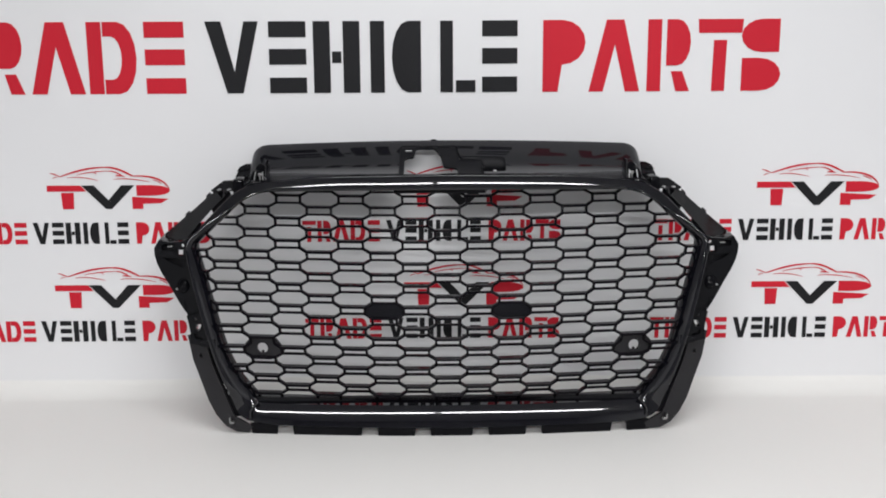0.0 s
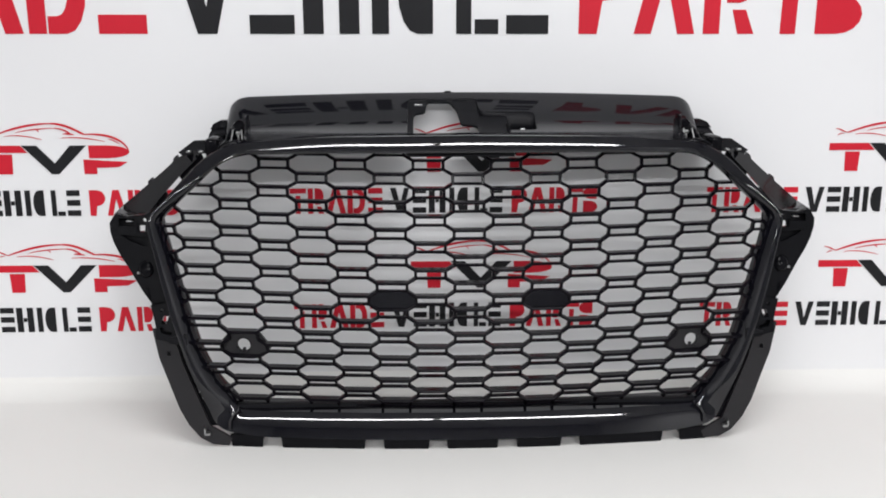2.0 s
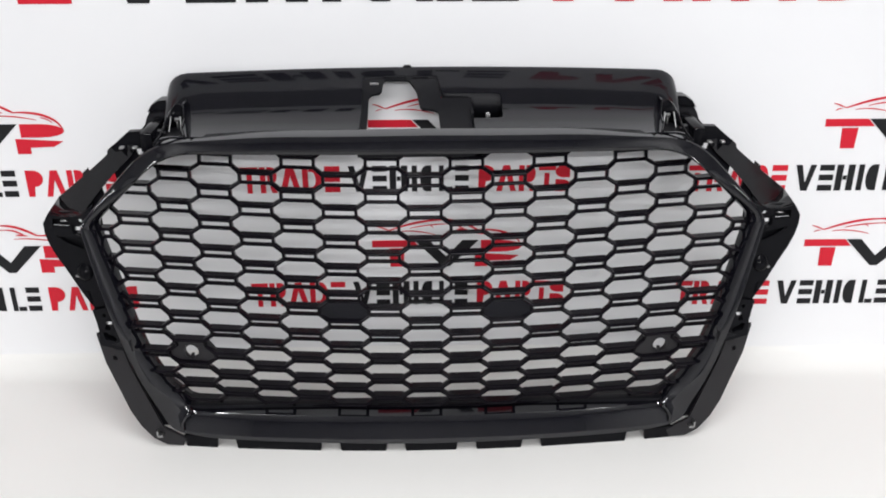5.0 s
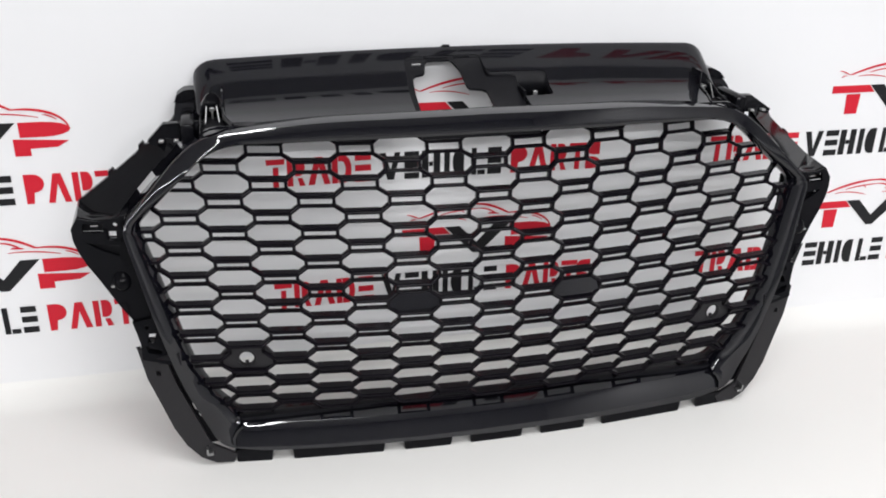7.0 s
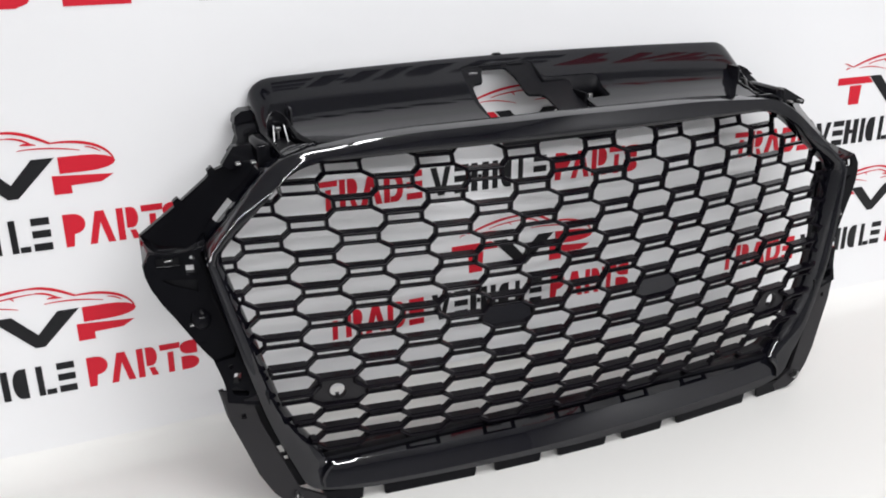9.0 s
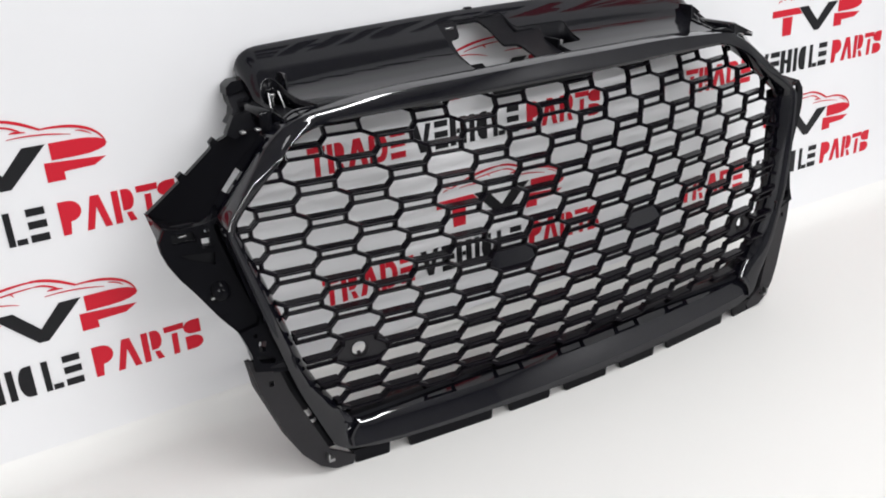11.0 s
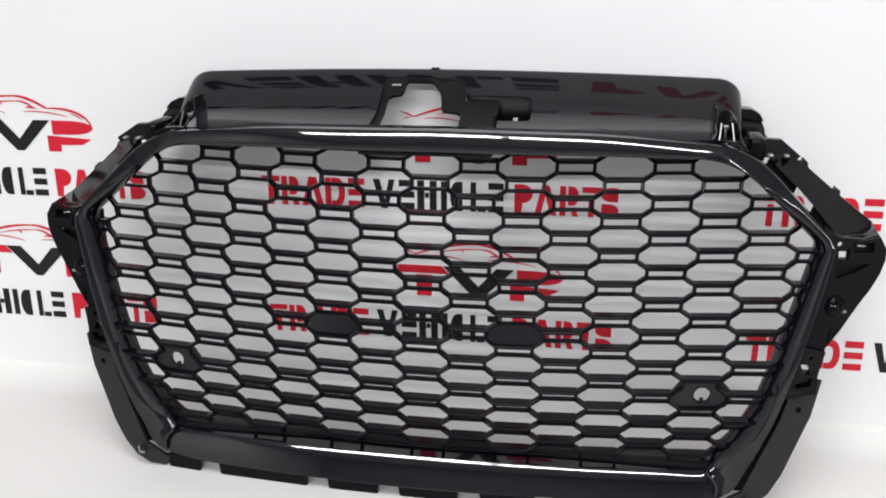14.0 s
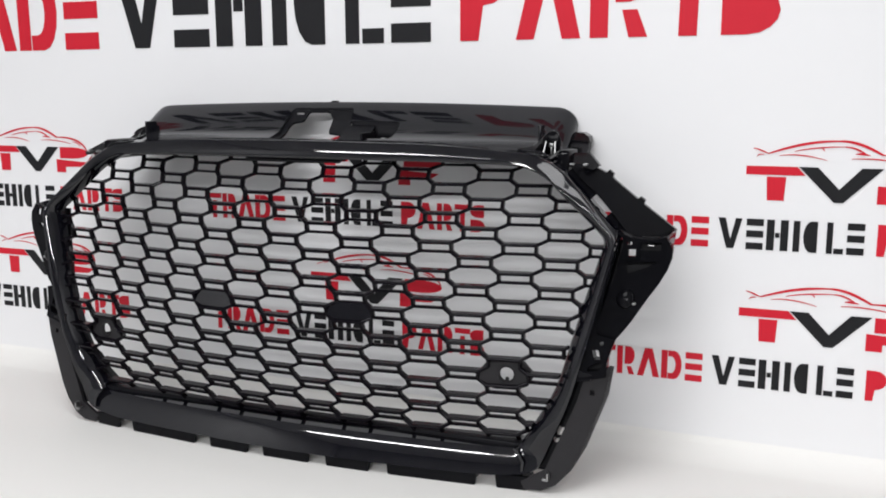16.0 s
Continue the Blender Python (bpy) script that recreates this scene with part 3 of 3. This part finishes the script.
def side_bracket(s):
    made = {}
    for name, outline, holes, depth, thick, mat in (
        ("upper_flange", UPPER, (), FLANGE_Y, .008, SATIN),
        ("ear", EAR, (rect(.4565, .304, .0085, .0085), ngon(.453, .3155, .0028, 10), rect(.4785, .312, .024, .0105), [(.449, .2915), (.488, .2945), (.474, .286), (.4515, .278)]), EAR_Y, .005, SATIN),
        ("link", LINK, (rect(.4235, .1815, .0075, .011, -.3), ngon(.4285, .1945, .0026, 10), [(.4255, .1725), (.432, .1715), (.4285, .1635), (.414, .161), (.4125, .166)]), lambda x, z: -.186 + (z - .18) * .3 + (x - .42) * .15, .012, SATIN),
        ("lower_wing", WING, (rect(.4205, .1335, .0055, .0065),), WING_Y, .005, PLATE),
    ):
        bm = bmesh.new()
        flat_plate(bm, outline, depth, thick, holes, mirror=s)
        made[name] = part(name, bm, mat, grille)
    # outer return walls that run back behind the edges
    for host, chain, depth, back, out in (
        ("ear", EAR[3:12], lambda x, z: EAR_Y(x, z) + .002, .009, .0),
        ("lower_wing", WING[3:10], lambda x, z: WING_Y(x, z) + .002, .026, .002),
    ):
        bm = bmesh.new()
        rows4 = []
        for x, z in densify([Vector(p) for p in chain], .006):
            y = depth(x, z)
            fade = min(1, max(.15, (.175 - z) / .06)) if host == "lower_wing" else min(1, max(.15, (z - .19) / .06))
            rows4.append([bm.verts.new((s * (x + dx), y + dy, z)) for dx, dy in ((-.004, .0008), (-.0003, 0), (.0006 + out * .25, .003), (out, back * fade), (out - .003, back * fade), (-.003, .006))])
        for a, b in zip(rows4, rows4[1:]):
            for j in range(6):
                bm.faces.new((a[j], b[j], b[(j + 1) % 6], a[(j + 1) % 6]))
        part("return_wall", bm, MATTE, made[host], smooth=50)
    # sheet that closes the step between the flange and the ear
    bm = bmesh.new()
    rows5 = []
    for (xa, za), (xb, zb) in zip(((.438, .327), (.458, .3215), (.478, .320), (.496, .3235), (.504, .310)), ((.4365, .338), (.4555, .323), (.482, .3205), (.500, .3265), (.501, .3245))):
        ya, yb = EAR_Y(xa, za) + .0015, FLANGE_Y(xb, zb) + .002
        rows5.append([bm.verts.new((s * (xa + (xb - xa) * k), ya + (yb - ya) * k, za + (zb - za) * k)) for k in (0, .12, .5, 1)])
    for a, b in zip(rows5, rows5[1:]):
        for j in range(3):
            bm.faces.new((a[j], b[j], b[j + 1], a[j + 1]))
    bridge = part("bridge", bm, SATIN, made["ear"], smooth=35)
    bridge.modifiers.new("thick", "SOLIDIFY").thickness = 0.002
    # wedge, rib and groove details
    for host, outline, behind in (
        ("ear", [(.4645, .322), (.495, .322), (.497, .304), (.4645, .304)], lambda x, z: EAR_Y(x, z) + .013),
        ("ear", [(.443, .297), (.493, .298), (.476, .272), (.443, .268)], lambda x, z: EAR_Y(x, z) + .012),
        ("ear", [(.428, .318), (.452, .318), (.446, .272), (.434, .215), (.408, .205), (.413, .24), (.424, .28)], lambda x, z: EAR_Y(x, z) + .013),
        ("lower_wing", rect(.4205, .1335, .011, .012), lambda x, z: WING_Y(x, z) + .0055),
        ("link", [(.404, .215), (.44, .20), (.435, .158), (.39, .153)], lambda x, z: -.172 + (z - .18) * .3),
        ("lower_wing", [(.388, .153), (.418, .153), (.409, .115), (.373, .026), (.338, .026), (.37, .115)], lambda x, z: WING_Y(x, z) + .012),
    ):
        holes = (rect(.4235, .1815, .0085, .012, -.3), ngon(.4285, .1945, .003, 10)) if host == "link" else (rect(.3815, .0775, .006, .0105, .4), rect(.3765, .0655, .0045, .006, .4)) if host == "lower_wing" and len(outline) > 4 else ()
        bm = bmesh.new()
        flat_plate(bm, outline, behind, .003, holes, mirror=s)
        part("backing", bm, MATTE, made[host])
    # raised boss round the square hole
    bm = bmesh.new()
    flat_plate(bm, [(.4475, .3005), (.447, .2955), (.465, .2975), (.4665, .3115), (.4635, .3115), (.4625, .2995), (.4505, .2975)], lambda x, z: EAR_Y(x, z) - .0035, .006, mirror=s)
    part("boss", bm, SATIN, made["ear"])
    bm = bmesh.new()
    rings = []
    for k in range(6):
        a = math.pi / 2 * k / 5
        rings.append([bm.verts.new((s * (.4515 + .0118 * math.cos(a) * math.cos(b)), EAR_Y(.4515, .2485) + .002 - .0085 * math.sin(a) + .3 * .0128 * math.cos(a) * math.sin(b), .2485 + .0128 * math.cos(a) * math.sin(b))) for b in [math.pi * n / 9 for n in range(18)]])
    for a, b in zip(rings, rings[1:]):
        for n in range(18):
            bm.faces.new((a[n], a[(n + 1) % 18], b[(n + 1) % 18], b[n]))
    bmesh.ops.remove_doubles(bm, verts=bm.verts[:], dist=1e-6)
    dome = part("dome", bm, SATIN, made["ear"], "low rounded black boss", smooth=60)
    bm = bmesh.new()
    box(bm, s * .4625 - .0022, s * .4625 + .0022, EAR_Y(.4625, .243) - .004, EAR_Y(.4625, .243) + .004, .2415, .2445, .0008)
    part("dome_clip", bm, STEEL, dome, "small bright metal clip")
    bm = bmesh.new()
    flat_plate(bm, [(.447, .207), (.4535, .2155), (.456, .222), (.4495, .222)], lambda x, z: EAR_Y(x, z) - .003, .008, mirror=s)
    part("latch_nib", bm, SATIN, made["link"])
    bm = bmesh.new()
    flat_plate(bm, [(.392, .165), (.42, .158), (.418, .15), (.392, .148)], lambda x, z: -.199 + (x - .39) * .2, .012, mirror=s)
    part("rib", bm, MATTE, made["lower_wing"])
    # channel between the frame and the flange, open in its middle
    for a, b in ((0.0, 0.4), (0.66, 1.0)):
        bm = bmesh.new()
        p, q, off_in = Vector((.374, .4035)), Vector((.4525, .3235)), Vector((.006, .006))
        u, v = p.lerp(q, a) - off_in, p.lerp(q, b) - off_in
        off = Vector((.018, .018))
        flat_plate(bm, [tuple(u), tuple(v), tuple(v + off), tuple(u + off)], lambda x, z: FLANGE_Y(x, z) + .0095, .004, mirror=s)
        part("channel_floor", bm, MATTE, made["upper_flange"])
    for a in (0.2, 0.53, 0.8):
        bm = bmesh.new()
        c = Vector((.374, .4035)).lerp(Vector((.4525, .3235)), a) + Vector((.004, .004))
        flat_plate(bm, [(c.x - .005, c.y), (c.x, c.y - .0045), (c.x + .005, c.y + .001), (c.x + .001, c.y + .006)], lambda x, z: FLANGE_Y(x, z) + .003, .012, mirror=s)
        part("channel_clip", bm, MATTE, made["upper_flange"])
    bm = bmesh.new()
    box(bm, s * .3685 - .004, s * .3685 + .004, -.213, -.2045, .0195, .0235, .001)
    box(bm, s * .3715 - .0013, s * .3715 + .0013, -.2135, -.205, .0225, .0305, .0006)
    part("corner_clip", bm, STEEL, made["lower_wing"], "small bright metal clip")
    bm = bmesh.new()
    box(bm, s * .4775 - .0045, s * .4775 + .0045, -.136, -.127, .311, .3135, .001)
    part("ear_clip", bm, STEEL, made["ear"], "small bright metal clip")
    # tab over the upper corner of the frame
    bm = bmesh.new()
    flat_plate(bm, [(.340, .4185), (.352, .4215), (.390, .4205), (.4075, .4065), (.400, .402), (.388, .4045), (.366, .405), (.357, .4115)], lambda x, z: -.112 + (z - .408) * 1.5, .010, mirror=s)
    tab = part("corner_tab", bm, SATIN, grille)
    for tx in (.374, .391):
        bm = bmesh.new()
        box(bm, s * tx - .0028, s * tx + .0028, -.1262, -.118, .4072, .4098, .0008)
        part("tab_clip", bm, STEEL, tab, "small bright metal clip")


for s in (-1, 1):
    side_bracket(s)

# upper shelf: a gently dished glossy panel with a sunken latch tray
SHELF = [(-.20, .421), (-.18, .4228), (-.16, .4245), (-.14, .4262), (-.12, .4285), (-.10, .4318), (-.085, .4355), (-.075, .4385), (-.065, .4425), (-.057, .4482), (-.047, .456), (-.037, .4635), (-.027, .4705), (-.017, .4772), (-.010, .4816), (-.007, .4829), (-.004, .4828), (0, .479), (.004, .474)]


def shelf_z(x, y):
    k = 1
    while k < len(SHELF) - 3 and y > SHELF[k + 1][0]:
        k += 1
    (y0, z0), (y1, z1), (y2, z2), (y3, z3) = SHELF[k - 1:k + 3]
    t = (y - y1) / (y2 - y1)
    m1, m2 = (z2 - z0) / (y2 - y0) * (y2 - y1), (z3 - z1) / (y3 - y1) * (y2 - y1)
    z = (2 * t ** 3 - 3 * t * t + 1) * z1 + (t ** 3 - 2 * t * t + t) * m1 + (3 * t * t - 2 * t ** 3) * z2 + (t ** 3 - t * t) * m2
    k = min(1.0, max(0.0, (abs(x) - .325) / .028))
    return z - .022 * (1 - math.sqrt(1 - k * k)) - .06 * x * x * min(1, max(0, (y + .15) / .08))


TRAY = [(-.17, .404), (-.10, .4255), (-.065, .437), (-.041, .454), (-.036, .4575), (-.0235, .4705), (-.02, .4718)]


def tray_z(x, y):
    for (a, b), (c, d) in zip(TRAY, TRAY[1:]):
        if y <= c:
            return b + (d - b) * (y - a) / (c - a)
    return TRAY[-1][1]


def plan_sheet(outline, height, thick, holes=(), xcuts=(), ycuts=()):
    """A bent sheet from a plan outline in (x, y), its top at height(x, y)."""
    tmp = bmesh.new()
    edges = []
    for loop in (outline, *holes):
        vs = [tmp.verts.new((x, y, 0)) for x, y in loop]
        edges += [tmp.edges.new((vs[k], vs[(k + 1) % len(vs)])) for k in range(len(vs))]
    bmesh.ops.triangle_fill(tmp, edges=edges, use_beauty=True, use_dissolve=False)
    for axis, cuts in (((1, 0, 0), xcuts), ((0, 1, 0), ycuts)):
        for c in cuts:
            bmesh.ops.bisect_plane(tmp, geom=tmp.verts[:] + tmp.edges[:] + tmp.faces[:], dist=1e-6, plane_co=Vector(axis) * c, plane_no=axis)
    bm = bmesh.new()
    tmp.verts.index_update()
    up = [bm.verts.new((v.co.x, v.co.y, height(v.co.x, v.co.y))) for v in tmp.verts]
    low = [bm.verts.new((v.co.x, v.co.y + .0002, height(v.co.x, v.co.y) - thick)) for v in tmp.verts]
    for f in tmp.faces:
        ix = [v.index for v in f.verts]
        bm.faces.new([up[k] for k in ix])
        bm.faces.new([low[k] for k in reversed(ix)])
    for e in tmp.edges:
        if len(e.link_faces) == 1:
            a, b = (v.index for v in e.verts)
            bm.faces.new((up[a], up[b], low[b], low[a]))
    tmp.free()
    return bm


def drop_wall(chain, top, bottom):
    """An upright wall along a plan chain, from top(x, y) down to bottom(x, y)."""
    bm = bmesh.new()
    rows = []
    for x, y in densify([Vector(p) for p in chain], .006):
        rows.append([bm.verts.new((x, y, top(x, y))), bm.verts.new((x, y, bottom(x, y)))])
    for a, b in zip(rows, rows[1:]):
        bm.faces.new((a[0], b[0], b[1], a[1]))
    return bm


NOTCH = [(-.0855, -.151), (-.0835, -.03), (-.0825, -.0245), (-.079, -.021), (.0145, -.021), (.0185, -.0225), (.0203, -.027), (.0225, -.038), (.0245, -.0425), (.029, -.046), (.0985, -.046), (.1035, -.048), (.1052, -.052), (.1052, -.082), (.1035, -.087), (.099, -.089), (.0655, -.0905), (.0655, -.151)]
SCOOPS = []
for s in (-1, 1):
    arch = [(.3325 + .0145 * math.cos(radians(a)), -.076 + .024 * math.sin(radians(a))) for a in range(0, 181, 15)]
    scoop = [(.347, -.134), *arch, (.316, -.1), (.305, -.134)]
    SCOOPS.append([(s * x, y) for x, y in (scoop if s > 0 else scoop[::-1])])
front = [(x, -.152 + .2 * x * x) for x in (.12, .18, .24, .29, .325, .353)]
outline = [(-x, y) for x, y in front[::-1]] + NOTCH + front + [(.353, -.0003), (-.353, -.0003)]
ends = [q * (.325 + .028 * math.sin(radians(a))) for a in (0, 20, 35, 48, 60, 70, 78, 84) for q in (-1, 1)]
bm = plan_sheet(outline, shelf_z, .0025, SCOOPS, [-.3 + .03 * k for k in range(21)] + ends, [-.15 + .01 * k for k in range(6)] + [-.095 + .005 * k for k in range(18)] + [-.0085, -.007, -.0055, -.004, -.0025, -.001])
shelf = part("upper_shelf", bm, SHELF_BLACK, grille, "glossy black upper shelf mirroring the banner", smooth=40)
wall = part("tray_wall", drop_wall(NOTCH, lambda x, y: shelf_z(x, y) - .0008, lambda x, y: .418 if x > .0655 else tray_z(x, y) - .004), MATTE, shelf, smooth=40)
wall.modifiers.new("thick", "SOLIDIFY").thickness = .0015
OPENING = [(-.0765, -.14), (-.075, -.05), (-.074, -.044), (-.0705, -.041), (-.0605, -.0392), (-.0575, -.0365), (-.0548, -.0265), (-.052, -.0242), (-.0235, -.0242), (-.0195, -.0255), (-.0112, -.034), (-.0095, -.038), (-.0055, -.058), (-.0025, -.0615), (.0135, -.0632), (.0185, -.066), (.0195, -.07), (.0225, -.14)]
bm = plan_sheet([(-.0853, -.16), (-.0833, -.0213), (.019, -.0213), (.0235, -.0463), (.064, -.0463), (.064, -.16)], tray_z, .003, [OPENING], (), [y for y, z in TRAY[1:-1]])
tray = part("latch_tray", bm, MATTE, shelf, "matt black sunken tray round the latch opening", smooth=25)
bm = bmesh.new()
box(bm, .0635, .107, -.092, -.044, .414, .4185)
box(bm, .0625, .0655, -.092, -.044, .415, .441)
pk = part("pocket", bm, MATTE, shelf, smooth=0)
bm = bmesh.new()
box(bm, .083, .0895, -.068, -.063, .417, .434, .001)
box(bm, .081, .0915, -.07, -.0625, .417, .424, .001)
part("pocket_clip", bm, STEEL, pk, "small bright metal clip")
bm = bmesh.new()
box(bm, -.0735, -.0615, -.0305, -.028, tray_z(0, -.029) - .001, tray_z(0, -.029) + .0022, .0007)
part("tray_clip", bm, STEEL, tray, "small bright metal clip")
# Matte black bars stand in for the shade of two narrow slots.
for x0, x1 in ((-.056, -.024), (-.016, .006)):
    bm = bmesh.new()
    box(bm, x0, x1, -.0228, -.0195, .4705, .4738, .0006)
    part("slot_shade", bm, MATTE, tray)
for s in (-1, 1):
    c = s * .353
    bm = bmesh.new()
    ys = [-.112 + .0109 * k for k in range(11)]
    flat_plate(bm, [(-.112, .40)] + [(y, shelf_z(.353, y) + .001) for y in ys] + [(-.003, .40)], lambda x, z: 0.0, 0.003)
    for v in bm.verts:
        v.co = Vector((c - s * .0005 + v.co.y * -s, v.co.x, v.co.z))
    part("shelf_end", bm, SHELF_BLACK, shelf)
    bm = bmesh.new()
    flat_plate(bm, [(.350, .434), (.350, .4435), (.365, .443), (.374, .4385), (.3775, .431)], lambda x, z: -.030 - (.437 - z) * 1.2, .022, mirror=s)
    bracket = part("end_bracket", bm, SATIN, grille, "stepped black end bracket")
    bm = bmesh.new()
    flat_plate(bm, [(.350, .404), (.350, .4345), (.375, .4315), (.3775, .425), (.3775, .419), (.383, .4125), (.392, .407)], lambda x, z: -.024 - (.437 - z) * 1.7, .02, mirror=s)
    part("step", bm, MATTE, bracket)
    bm = bmesh.new()
    box(bm, c - .001 if s > 0 else c - .017, c + .017 if s > 0 else c + .001, -.118, -.03, .396, .4265, .006)
    part("end_foot", bm, SATIN, grille)
    # arched clip pocket sunk into each end of the shelf
    arch = SCOOPS[0 if s < 0 else 1]
    cup = part("clip_pocket", drop_wall(arch, lambda x, y: shelf_z(x, y) + .0012, lambda x, y: .414), SATIN, shelf, smooth=40)
    cup.modifiers.new("thick", "SOLIDIFY").thickness = .0022
    bm = bmesh.new()
    box(bm, s * .325 - .022, s * .325 + .024, -.136, -.05, .4125, .4155)
    part("floor_plate", bm, MATTE, cup, smooth=0)
    bead = []
    bm = bmesh.new()
    for k, (x, y) in enumerate(arch[1:-1]):
        bead.append([bm.verts.new((x + .0009 * math.cos(radians(a)), y, shelf_z(x, y) + .0012 + .0009 * math.sin(radians(a)))) for a in range(0, 360, 60)])
    for a, b in zip(bead, bead[1:]):
        for j in range(6):
            bm.faces.new((a[j], b[j], b[(j + 1) % 6], a[(j + 1) % 6]))
    part("rim", bm, GLOSS, cup, smooth=60)
    bm = bmesh.new()
    box(bm, s * .3178 - .0011, s * .3178 + .0011, -.078, -.0515, .4155, .4535, .0005)
    part("rib", bm, GLOSS, cup)
    bm = bmesh.new()
    box(bm, s * .3315 - .0032, s * .3315 + .0032, -.066, -.061, .4255, .4305, .001)
    box(bm, s * .3315 - .0012, s * .3315 + .0012, -.065, -.062, .4155, .426, .0004)
    part("spring_clip", bm, STEEL, cup, "small bright spring clip")
    for dx, lean in ((-.0085, .12), (.008, -.12)):
        bm = bmesh.new()
        flat_plate(bm, [(.332 + dx - .0007, .4155), (.332 + dx + .0007, .4155), (.332 + dx + .0007 + lean * .018, .4335), (.332 + dx - .0007 + lean * .018, .4335)], lambda x, z: -.079 + (z - .4155) * .5, .003, mirror=s)
        part("prong", bm, STEEL, cup, "thin bright metal prong")
bm = bmesh.new()
flat_plate(bm, [(-.014, .471), (-.012, .4815), (-.008, .485), (.0, .485), (.003, .4815), (.005, .471)], lambda x, z: -.006, .005)
nib = part("centre_nib", bm, SATIN, shelf)
nib.location.x = -0.018
